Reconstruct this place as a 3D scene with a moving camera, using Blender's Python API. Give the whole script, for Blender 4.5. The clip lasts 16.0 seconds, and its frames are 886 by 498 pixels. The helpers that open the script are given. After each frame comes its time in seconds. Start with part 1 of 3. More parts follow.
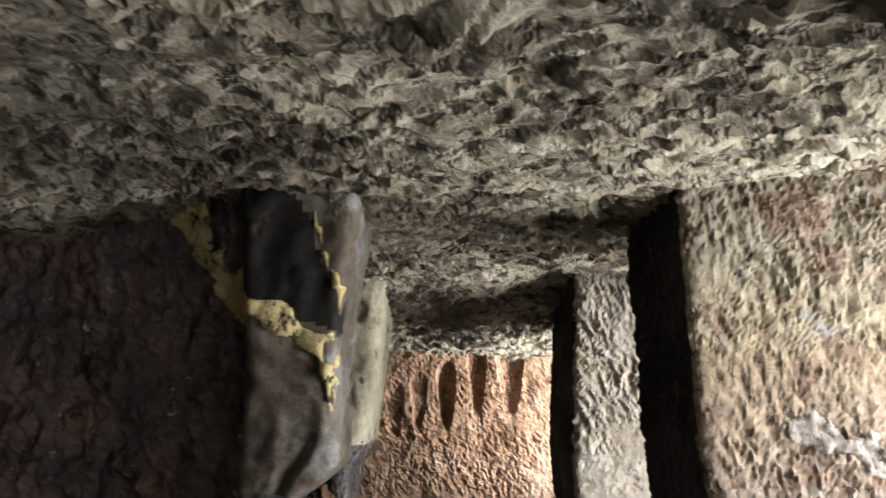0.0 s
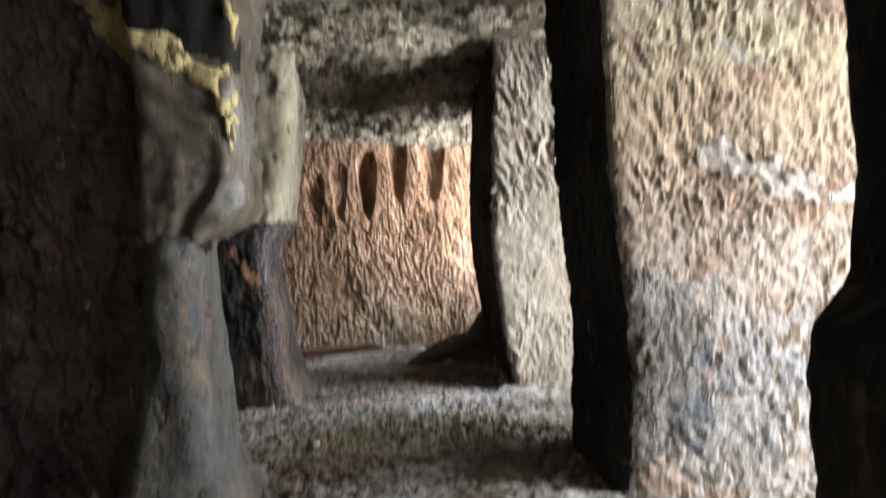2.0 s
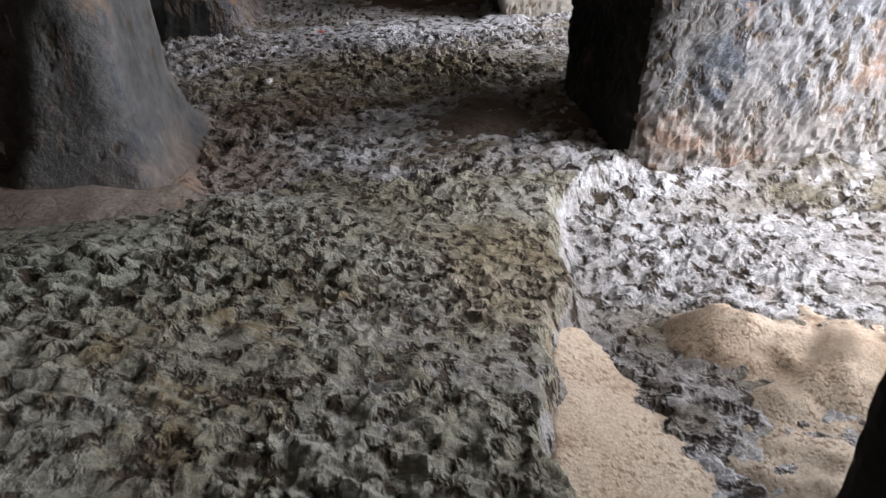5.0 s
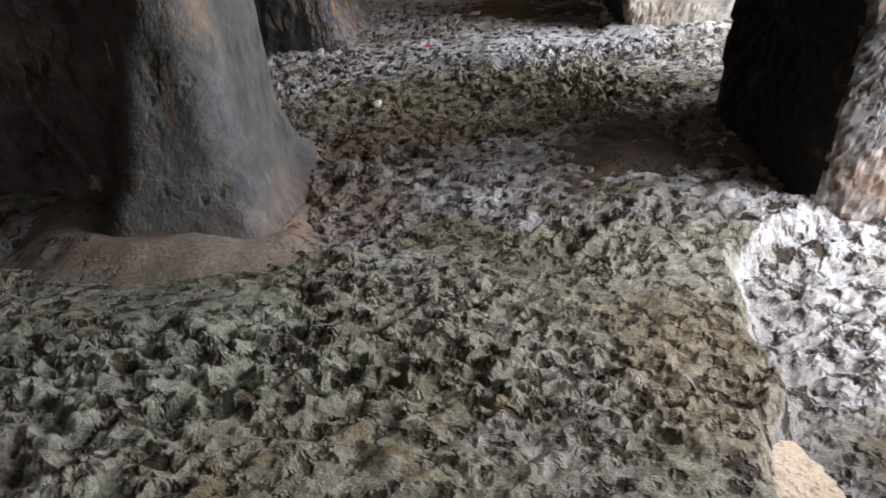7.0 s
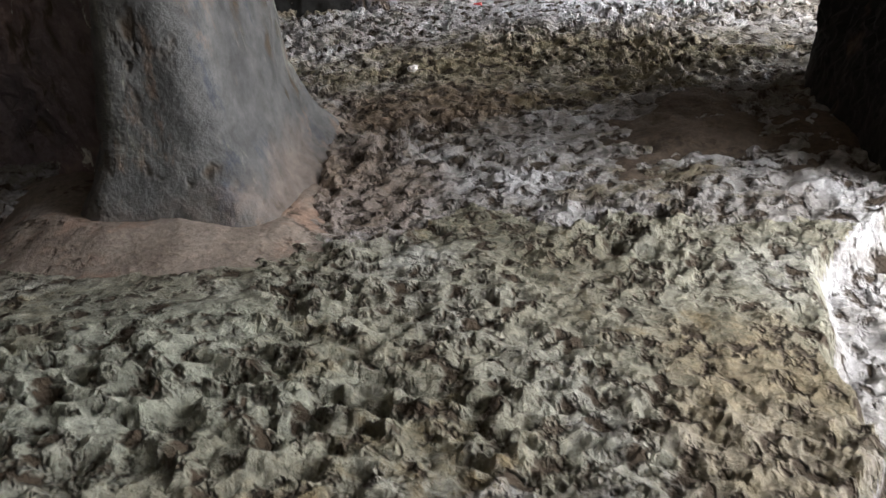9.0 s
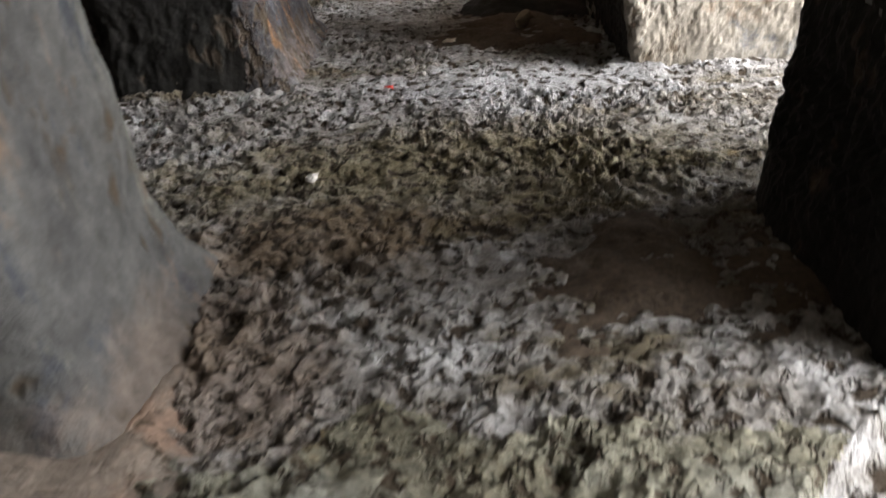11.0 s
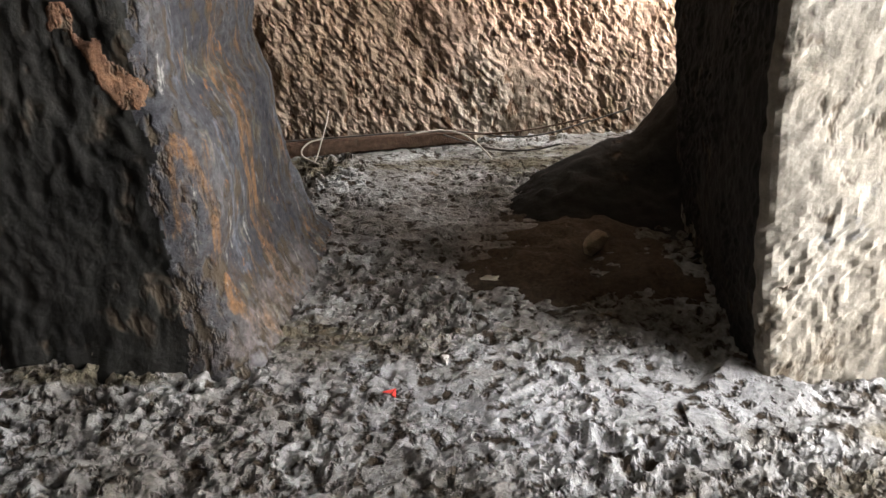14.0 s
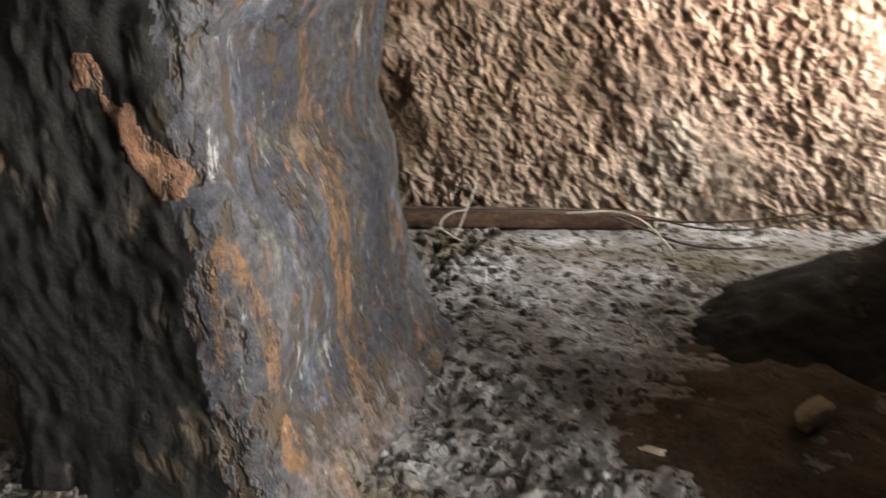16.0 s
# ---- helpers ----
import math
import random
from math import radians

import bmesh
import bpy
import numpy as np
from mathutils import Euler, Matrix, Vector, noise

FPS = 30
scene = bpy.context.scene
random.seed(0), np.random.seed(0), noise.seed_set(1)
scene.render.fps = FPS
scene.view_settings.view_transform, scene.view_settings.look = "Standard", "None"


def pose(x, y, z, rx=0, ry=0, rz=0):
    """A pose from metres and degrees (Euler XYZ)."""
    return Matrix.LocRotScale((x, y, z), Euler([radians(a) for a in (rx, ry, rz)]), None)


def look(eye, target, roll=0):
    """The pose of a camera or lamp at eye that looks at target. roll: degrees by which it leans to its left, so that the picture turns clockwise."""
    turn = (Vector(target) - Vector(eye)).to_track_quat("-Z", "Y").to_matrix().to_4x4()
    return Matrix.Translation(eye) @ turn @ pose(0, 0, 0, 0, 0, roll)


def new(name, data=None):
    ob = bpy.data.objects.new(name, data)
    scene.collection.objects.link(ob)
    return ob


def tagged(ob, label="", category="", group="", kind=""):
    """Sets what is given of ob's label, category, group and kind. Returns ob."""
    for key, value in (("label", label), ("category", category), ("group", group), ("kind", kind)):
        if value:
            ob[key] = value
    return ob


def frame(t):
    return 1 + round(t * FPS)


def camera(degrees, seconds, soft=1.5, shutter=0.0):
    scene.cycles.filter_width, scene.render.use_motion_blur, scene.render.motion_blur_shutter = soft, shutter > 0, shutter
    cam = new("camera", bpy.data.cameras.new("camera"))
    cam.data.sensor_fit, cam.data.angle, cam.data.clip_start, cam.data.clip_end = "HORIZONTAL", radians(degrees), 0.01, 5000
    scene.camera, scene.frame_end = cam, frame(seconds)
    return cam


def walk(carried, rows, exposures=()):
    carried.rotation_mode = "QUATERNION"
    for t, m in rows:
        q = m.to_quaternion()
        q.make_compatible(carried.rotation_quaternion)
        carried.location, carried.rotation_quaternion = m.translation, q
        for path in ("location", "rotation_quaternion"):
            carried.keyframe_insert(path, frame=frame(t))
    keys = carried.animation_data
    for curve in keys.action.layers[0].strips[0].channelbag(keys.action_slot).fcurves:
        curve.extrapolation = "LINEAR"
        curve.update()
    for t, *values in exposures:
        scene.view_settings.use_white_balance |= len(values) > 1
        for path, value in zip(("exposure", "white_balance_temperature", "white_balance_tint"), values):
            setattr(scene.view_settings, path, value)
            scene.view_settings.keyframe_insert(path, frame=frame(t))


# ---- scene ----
# ---- camera and walk ----
cam = camera(61, 16.0, soft=1.5, shutter=0.5)
PATH = [
    (0, (0.362, -5.259, 1.855), (0.370, -3.301, 2.261), -0.85),
    (0.5, (0.453, -5.149, 1.841), (0.567, -3.192, 2.237), -2.13),
    (1, (0.487, -5.122, 1.669), (0.650, -3.167, 2.057), -1.43),
    (1.5, (0.498, -5.082, 1.584), (0.674, -3.114, 1.890), -0.98),
    (2, (0.444, -5.064, 1.420), (0.629, -3.073, 1.361), -2.91),
    (2.5, (0.417, -5.008, 1.439), (0.586, -3.090, 0.899), -4.02),
    (3, (0.419, -4.987, 1.356), (0.633, -3.151, 0.592), -3.22),
    (3.2, (0.422, -4.965, 1.316), (0.661, -3.163, 0.482), -2.65),
    (5.3, (0.548, -4.266, 1.302), (0.698, -2.537, 0.308), -1.63),
    (5.5, (0.548, -4.230, 1.301), (0.675, -2.495, 0.314), -1.74),
    (6, (0.524, -4.100, 1.311), (0.618, -2.346, 0.354), -1.86),
    (6.5, (0.401, -3.933, 1.295), (0.446, -2.175, 0.343), -2.81),
    (7, (0.343, -3.829, 1.271), (0.320, -2.087, 0.288), -3.78),
    (7.5, (0.424, -3.720, 1.156), (0.328, -2.006, 0.130), -4.36),
    (8, (0.520, -3.593, 1.131), (0.341, -1.905, 0.073), -5.43),
    (8.2, (0.526, -3.564, 1.142), (0.314, -1.879, 0.086), -5.59),
    (10.3, (0.383, -3.099, 1.152), (0.267, -1.380, 0.136), -3.71),
    (10.5, (0.394, -3.029, 1.179), (0.336, -1.302, 0.172), -3.24),
    (11, (0.515, -2.785, 1.270), (0.513, -1.057, 0.263), -3.16),
    (11.5, (0.613, -2.395, 1.412), (0.619, -0.666, 0.407), -2.61),
    (12, (0.583, -2.122, 1.492), (0.616, -0.394, 0.486), -2.18),
    (12.5, (0.564, -1.767, 1.558), (0.620, -0.029, 0.570), -1.35),
    (13, (0.581, -1.479, 1.621), (0.572, 0.277, 0.665), -1.54),
    (13.5, (0.630, -1.170, 1.714), (0.528, 0.600, 0.788), -1.55),
    (14, (0.633, -1.025, 1.701), (0.501, 0.747, 0.783), -1.32),
    (14.5, (0.583, -0.827, 1.645), (0.479, 0.960, 0.753), -0.46),
    (15, (0.534, -0.584, 1.679), (0.433, 1.216, 0.812), 0.52),
    (15.5, (0.511, -0.339, 1.635), (0.259, 1.446, 0.769), 0.22),
    (16, (0.605, -0.098, 1.632), (0.028, 1.626, 0.797), -1.17),
]
walk(cam, [(t, look(eye, target, roll)) for t, eye, target, roll in PATH], exposures=[(0, 1.55, 6250, 10), (2, 1.55, 6150, 10), (3, 1.55, 5950, 10), (5.5, 1.3, 5800, 15), (7, 1.65, 5850, 14), (8, 1.9, 6000, 12), (10.3, 1.85, 6000, 12), (11, 1.65, 6200, 11), (12, 2.0, 6250, 10), (13, 1.83, 6250, 10), (14, 1.92, 6250, 10), (16, 2.1, 6350, 10)])

# ---- sky and daylight from the open side ----
SUN_FROM = Vector((0.62, -0.28, 0.72)).normalized()
world = bpy.data.worlds.new("sky")
scene.world = world
world.use_nodes = True
sky = world.node_tree.nodes.new("ShaderNodeTexSky")
sky.sky_type = "NISHITA"
sky.sun_disc = False
sky.sun_elevation = math.asin(SUN_FROM.z)
sky.sun_rotation = math.atan2(SUN_FROM.x, SUN_FROM.y)
background = world.node_tree.nodes["Background"]
background.inputs["Strength"].default_value = 0.06
world.node_tree.links.new(sky.outputs["Color"], background.inputs["Color"])
sun = new("sun", bpy.data.lights.new("sun", "SUN"))
sun.data.energy = 2.4
sun.data.angle = radians(20)
sun.data.color = (1.0, 0.95, 0.88)
sun.matrix_world = look(SUN_FROM * 30, (0, 0, 0))


# Lamps for daylight through the open side's bays; the first, unseen bay is added.
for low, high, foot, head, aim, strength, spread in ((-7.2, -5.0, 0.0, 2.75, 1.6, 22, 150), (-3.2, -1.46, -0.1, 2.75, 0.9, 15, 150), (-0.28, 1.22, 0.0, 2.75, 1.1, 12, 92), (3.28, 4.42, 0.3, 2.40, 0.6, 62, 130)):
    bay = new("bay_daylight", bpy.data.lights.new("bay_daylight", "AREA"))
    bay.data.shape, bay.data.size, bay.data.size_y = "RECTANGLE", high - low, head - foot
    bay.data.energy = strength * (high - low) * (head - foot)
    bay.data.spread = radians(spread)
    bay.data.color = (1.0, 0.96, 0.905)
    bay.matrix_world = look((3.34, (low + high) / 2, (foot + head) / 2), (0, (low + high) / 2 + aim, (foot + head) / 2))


# ---- numeric noise for carved rock ----
def lattice(ix, iy, iz, seed):
    h = (ix.astype(np.int64) * 374761393 + iy.astype(np.int64) * 668265263 + iz.astype(np.int64) * 2147483647 + seed * 144665) & 0xFFFFFFFF
    h = ((h ^ (h >> 13)) * 1274126177) & 0xFFFFFFFF
    h = ((h ^ (h >> 16)) * 2246822519) & 0xFFFFFFFF
    return ((h ^ (h >> 15)) & 0xFFFFFF) / float(0xFFFFFF)


def smooth_noise(p, size, seed=0):
    """Value noise of the points p in -1..1, with cells of that size in metres (a number or one for each axis)."""
    q = p / np.asarray(size, float)
    c = np.floor(q)
    f = q - c
    f = f * f * (3 - 2 * f)
    c = c.astype(np.int64)
    total = 0
    for dx in (0, 1):
        for dy in (0, 1):
            for dz in (0, 1):
                w = (f[:, 0] if dx else 1 - f[:, 0]) * (f[:, 1] if dy else 1 - f[:, 1]) * (f[:, 2] if dz else 1 - f[:, 2])
                total = total + w * lattice(c[:, 0] + dx, c[:, 1] + dy, c[:, 2] + dz, seed)
    return total * 2 - 1


def fractal(p, size, octaves=4, seed=0, gain=0.5):
    size = np.asarray(size, float) * np.ones(3)
    return sum(gain ** n * smooth_noise(p, size / 2 ** n, seed + 17 * n) for n in range(octaves))


def pits(p, size, seed=0):
    """Distance to the nearest of scattered centres, in cells: chisel hollows lie where it is small."""
    q = p / np.asarray(size, float)
    c = np.floor(q).astype(np.int64)
    best = np.full(len(p), 9.0)
    for dx in (-1, 0, 1):
        for dy in (-1, 0, 1):
            for dz in (-1, 0, 1):
                i = c + (dx, dy, dz)
                d = sum((i[:, n] + lattice(i[:, 0], i[:, 1], i[:, 2], seed + 5 * n) - q[:, n]) ** 2 for n in range(3))
                best = np.minimum(best, d)
    return np.sqrt(best)


def turned(p, tilt):
    """Points with x and y run together and turned by tilt degrees against z, so that marks on walls slant."""
    c, k = math.cos(radians(tilt)), math.sin(radians(tilt))
    u = p[:, 0] + 0.7 * p[:, 1]
    return np.column_stack([c * u + k * p[:, 2], p[:, 1] - 0.7 * p[:, 0], c * p[:, 2] - k * u])


def carve(p, normals, rough, seed, chisel=(0.07, 0.07, 0.07), depth=0.018, lumps=0.05, tilt=None):
    """Moves points along their normals into rough-hewn rock: lumps, two sizes of chisel hollow, ridges and grain."""
    q = p if tilt is None else turned(p, tilt)
    chisel = np.asarray(chisel, float)
    q = q + 0.5 * chisel.mean() * np.column_stack([fractal(p, 0.35, 2, seed + n) for n in (31, 32, 33)]) * 2.0
    depth = depth * (0.85 + 0.75 * fractal(p, 0.4, 2, seed + 34))
    sharp = 1 - np.abs(fractal(q, chisel * 2.0, 3, seed + 70, 0.55))
    crumbs = fractal(q, chisel * 0.85, 3, seed + 80, 0.6)
    d = lumps * fractal(p, 0.7, 3, seed) + rough * fractal(p, 0.11, 3, seed + 50)
    d = d + depth * (0.5 * (sharp ** 2 - 0.55) + 1.35 * crumbs)
    bent = q + 0.6 * chisel * np.column_stack([smooth_noise(p, 0.06, seed + n) for n in (1, 2, 3)])
    some = np.clip(smooth_noise(p, 0.3, seed + 3) * 2, 0, 1)
    d = d - depth * 1.6 * some * (1 - np.clip(pits(bent, chisel * 1.6, seed + 90) * 1.7, 0, 1))
    return p + normals * d[:, None]


def grid_object(name, points, rows, columns, material, closed=False, smooth=False):
    """One mesh from a grid of points, rows by columns; closed joins the last column to the first."""
    index = np.arange(rows * columns).reshape(rows, columns)
    right = np.roll(index, -1, 1)
    a, b = (index, right) if closed else (index[:, :-1], index[:, 1:])
    quads = np.stack([a[:-1], b[:-1], b[1:], a[1:]], -1).reshape(-1, 4)
    mesh = bpy.data.meshes.new(name)
    mesh.from_pydata(points.tolist(), [], quads.tolist())
    mesh.polygons.foreach_set("use_smooth", np.full(len(quads), smooth))
    mesh.materials.append(material)
    return new(name, mesh)


def grid_normals(points, rows, columns, closed=False):
    g = points.reshape(rows, columns, 3)
    if closed:
        du = np.roll(g, -1, 1) - np.roll(g, 1, 1)
    else:
        du = np.gradient(g, axis=1)
    n = np.cross(du, np.gradient(g, axis=0)).reshape(-1, 3)
    return n / np.maximum(np.linalg.norm(n, axis=1, keepdims=True), 1e-9)


# ---- materials ----
def ramp(nodes, stops):
    node = nodes.new("ShaderNodeValToRGB")
    while len(node.color_ramp.elements) < len(stops):
        node.color_ramp.elements.new(0.5)
    for element, (at, colour) in zip(node.color_ramp.elements, stops):
        element.position, element.color = at, (*colour, 1)
    return node


def rock(name, tones, grain=28.0, pit=26.0, pit_tone=(0.06, 0.045, 0.03), patches=(), bump=0.6, streak=(1, 1, 1), bands=None, pit_share=0.5, value=1.0, speckle=0.6, spots=()):
    """Rough rock: tones by a broad noise, pale crests, a darker tone in small hollows, stain patches as (scale, from,
    to, colour, stretch), single spots of stain, shade or light as (middle, radii, colour, strength).
    """
    def tone_of(c):
        return tuple(value * k for k in c)

    tones = [tone_of(c) for c in tones]
    patches = [(scale, low, high, tone_of(c), stretch) for scale, low, high, c, stretch in patches]
    bands = bands and [(z, tone_of(c)) for z, c in bands]
    mat = bpy.data.materials.new(name)
    mat.use_nodes = True
    nodes, links = mat.node_tree.nodes, mat.node_tree.links
    shader = nodes["Principled BSDF"]
    shader.inputs["Roughness"].default_value = 0.92
    shader.inputs["Specular IOR Level"].default_value = 0.25
    where = nodes.new("ShaderNodeTexCoord").outputs["Object"]

    def noise_node(scale, detail=4.0, stretch=(1, 1, 1), rough=0.6, shift=0.0):
        m = nodes.new("ShaderNodeMapping")
        m.inputs["Scale"].default_value = stretch
        m.inputs["Location"].default_value = (shift, shift * 0.7, -shift)
        links.new(where, m.inputs["Vector"])
        n = nodes.new("ShaderNodeTexNoise")
        n.inputs["Scale"].default_value, n.inputs["Detail"].default_value, n.inputs["Roughness"].default_value = scale, detail, rough
        links.new(m.outputs["Vector"], n.inputs["Vector"])
        return n.outputs["Fac"]

    def mix(kind, fac, a, b):
        m = nodes.new("ShaderNodeMix")
        m.data_type, m.blend_type = "RGBA", kind
        for socket, value in ((m.inputs[0], fac), (m.inputs[6], a), (m.inputs[7], b)):
            if hasattr(value, "links"):
                links.new(value, socket)
            else:
                socket.default_value = value if isinstance(value, float) else (*value, 1)
        return m.outputs[2]

    def limits(value, low, high, bottom=0.0, top=1.0):
        m = nodes.new("ShaderNodeMapRange")
        m.interpolation_type = "SMOOTHSTEP"
        for key, number in zip(("From Min", "From Max", "To Min", "To Max"), (low, high, bottom, top)):
            m.inputs[key].default_value = number
        links.new(value, m.inputs["Value"])
        return m.outputs["Result"]

    broad = ramp(nodes, [(0.3 + 0.4 * n / (len(tones) - 1), c) for n, c in enumerate(tones)])
    links.new(noise_node(2.2, 5.0, streak), broad.inputs["Fac"])
    colour = broad.outputs["Color"]
    if bands:
        split = nodes.new("ShaderNodeSeparateXYZ")
        links.new(where, split.inputs["Vector"])
        add = nodes.new("ShaderNodeMath")
        add.operation = "MULTIPLY_ADD"
        links.new(noise_node(1.6, 4.0, shift=3.0), add.inputs[0])
        add.inputs[1].default_value = 0.9
        links.new(split.outputs["Z"], add.inputs[2])
        layers = ramp(nodes, [((z + 0.45) / 4.0, c) for z, c in bands])
        scaled = nodes.new("ShaderNodeMath")
        scaled.operation = "DIVIDE"
        scaled.inputs[1].default_value = 4.0
        links.new(add.outputs[0], scaled.inputs[0])
        links.new(scaled.outputs[0], layers.inputs["Fac"])
        colour = mix("MIX", 0.75, colour, layers.outputs["Color"])
    for n, (scale, low, high, tone, stretch) in enumerate(patches):
        colour = mix("MIX", limits(noise_node(scale, 7.0, stretch, 0.72, 5.0 + 3 * n), low, high), colour, tone)
    for n, (middle, radii, tone, strength) in enumerate(spots):
        ball = nodes.new("ShaderNodeMapping")
        ball.vector_type = "TEXTURE"
        ball.inputs["Location"].default_value, ball.inputs["Scale"].default_value = middle, radii
        links.new(where, ball.inputs["Vector"])
        far = nodes.new("ShaderNodeVectorMath")
        far.operation = "LENGTH"
        links.new(ball.outputs["Vector"], far.inputs[0])
        ragged = nodes.new("ShaderNodeMath")
        ragged.operation = "MULTIPLY_ADD"
        links.new(noise_node(5.0, 6.0, rough=0.75, shift=11.0 + 4 * n), ragged.inputs[0])
        ragged.inputs[1].default_value = 1.6
        links.new(far.outputs["Value"], ragged.inputs[2])
        colour = mix("MIX", limits(ragged.outputs[0], 1.15, 1.9, strength, 0.0), colour, tone_of(tone))
    fine = noise_node(grain, 6.0, rough=0.7)
    colour = mix("MULTIPLY", speckle, colour, ramp_of(nodes, links, fine, [(0.3, (0.35, 0.34, 0.33)), (0.5, (0.95, 0.95, 0.95)), (0.68, (1.6, 1.58, 1.55))]))
    hollow_noise = nodes.new("ShaderNodeTexNoise")
    hollow_noise.inputs["Scale"].default_value, hollow_noise.inputs["Detail"].default_value = pit, 3.0
    hollow_noise.inputs["Roughness"].default_value, hollow_noise.inputs["Distortion"].default_value = 0.6, 0.15
    tilted = nodes.new("ShaderNodeMapping")
    tilted.inputs["Rotation"].default_value = (0.5, 0.4, 0.6)
    tilted.inputs["Scale"].default_value = (1.0, 1.0, 0.55)
    links.new(where, tilted.inputs["Vector"])
    links.new(tilted.outputs["Vector"], hollow_noise.inputs["Vector"])
    chosen = nodes.new("ShaderNodeMath")
    chosen.operation = "MULTIPLY"
    links.new(limits(hollow_noise.outputs["Fac"], 0.36, 0.50, 1.0, 0.0), chosen.inputs[0])
    links.new(limits(noise_node(4.0, 3.0, shift=8.0), 0.62 - pit_share * 0.4, 0.75 - pit_share * 0.4), chosen.inputs[1])
    colour = mix("MIX", chosen.outputs[0], colour, pit_tone)
    links.new(colour, shader.inputs["Base Color"])
    height = nodes.new("ShaderNodeMath")
    height.operation = "SUBTRACT"
    links.new(fine, height.inputs[0])
    half = nodes.new("ShaderNodeMath")
    half.operation = "MULTIPLY"
    half.inputs[1].default_value = 0.9
    links.new(chosen.outputs[0], half.inputs[0])
    links.new(half.outputs[0], height.inputs[1])
    relief = nodes.new("ShaderNodeBump")
    relief.inputs["Strength"].default_value = bump
    relief.inputs["Distance"].default_value = 0.035
    links.new(height.outputs[0], relief.inputs["Height"])
    links.new(relief.outputs["Normal"], shader.inputs["Normal"])
    return mat


def ramp_of(nodes, links, value, stops):
    node = ramp(nodes, [(at, tuple(c / 1.6 for c in colour)) for at, colour in stops])
    links.new(value, node.inputs["Fac"])
    bright = nodes.new("ShaderNodeMix")
    bright.data_type, bright.blend_type = "RGBA", "MULTIPLY"
    bright.inputs[0].default_value = 1.0
    bright.inputs[7].default_value = (1.6, 1.6, 1.6, 1)
    links.new(node.outputs["Color"], bright.inputs[6])
    return bright.outputs[2]


# The first, olive spot holds algae and part of the bay's shading.
# The last two pale spots put daylight at the bay mouths into colour.
FLOOR_ROCK = rock("floor_rock", [(0.17, 0.15, 0.125), (0.31, 0.295, 0.28), (0.60, 0.60, 0.605)], grain=34, pit=17, pit_tone=(0.045, 0.033, 0.022), patches=[(1.3, 0.50, 0.62, (0.17, 0.145, 0.10), (0.6, 1.4, 1)), (2.5, 0.6, 0.7, (0.20, 0.13, 0.08), (1, 1, 1))], bump=0.9, pit_share=1.0, value=0.8, speckle=0.6, spots=[((0.65, 0.05, 0), (1.7, 0.62, 3), (0.205, 0.168, 0.075), 0.7), ((0.1, -0.45, 0), (0.6, 0.35, 3), (0.17, 0.115, 0.065), 0.75), ((-0.15, -1.15, 0), (0.45, 0.6, 3), (0.27, 0.20, 0.15), 0.6), ((1.0, 1.1, 0), (1.2, 0.5, 3), (0.52, 0.53, 0.56), 0.6), ((1.7, -1.9, 0), (0.8, 0.6, 3), (0.54, 0.535, 0.54), 0.45)])
LICHEN_ROCK = rock("lichened_rock", [(0.20, 0.178, 0.118), (0.345, 0.332, 0.255), (0.46, 0.455, 0.40)], grain=34, pit=18, pit_tone=(0.055, 0.04, 0.025), patches=[(2.2, 0.55, 0.66, (0.27, 0.215, 0.12), (1, 1, 1)), (1.7, 0.56, 0.66, (0.40, 0.38, 0.35), (1, 1, 1))], bump=1.0, pit_share=0.8, value=0.68, speckle=0.8, spots=[((0.95, -2.35, 0.1), (0.3, 0.5, 1), (0.31, 0.235, 0.13), 0.55), ((-0.4, -2.3, 0.1), (0.7, 0.5, 1), (0.40, 0.42, 0.34), 0.6)])
# The last two dark spots put the piers' ceiling shade into colour.
CEILING_ROCK = rock("ceiling_rock", [(0.19, 0.165, 0.125), (0.340, 0.310, 0.240), (0.47, 0.435, 0.36)], grain=15, pit=9, pit_tone=(0.05, 0.04, 0.03), patches=[(1.4, 0.50, 0.60, (0.10, 0.085, 0.065), (0.7, 1.4, 1)), (3.0, 0.60, 0.68, (0.34, 0.24, 0.14), (0.7, 1.3, 1)), (2.2, 0.58, 0.66, (0.50, 0.48, 0.40), (0.6, 1.5, 1))], bump=0.9, pit_share=0.75, value=0.8, speckle=0.6, spots=[((-1.3, -2.4, 3), (1.3, 1.5, 3), (0.06, 0.052, 0.042), 0.75), ((-0.4, -1.3, 3), (0.7, 0.5, 3), (0.08, 0.06, 0.045), 0.7), ((0.2, 2.2, 2.8), (0.9, 1.1, 3), (0.075, 0.058, 0.045), 0.7), ((0.6, -0.9, 3), (0.9, 0.4, 3), (0.09, 0.075, 0.06), 0.6)])
PIER_ROCK = rock("pier_rock", [(0.255, 0.225, 0.188), (0.352, 0.315, 0.270), (0.435, 0.405, 0.367)], grain=24, pit=20, bands=[(0.1, (0.375, 0.352, 0.330)), (0.6, (0.225, 0.240, 0.270)), (1.0, (0.385, 0.325, 0.280)), (1.45, (0.370, 0.300, 0.250)), (1.9, (0.400, 0.295, 0.190)), (2.15, (0.440, 0.380, 0.250)), (2.8, (0.380, 0.340, 0.260))], patches=[(2.6, 0.6, 0.66, (0.36, 0.35, 0.34), (1, 1, 1)), (1.9, 0.50, 0.60, (0.27, 0.19, 0.14), (1, 1, 1.4)), (3.2, 0.58, 0.66, (0.19, 0.19, 0.20), (1, 1, 1))], bump=0.42, pit_share=0.55, value=0.52)
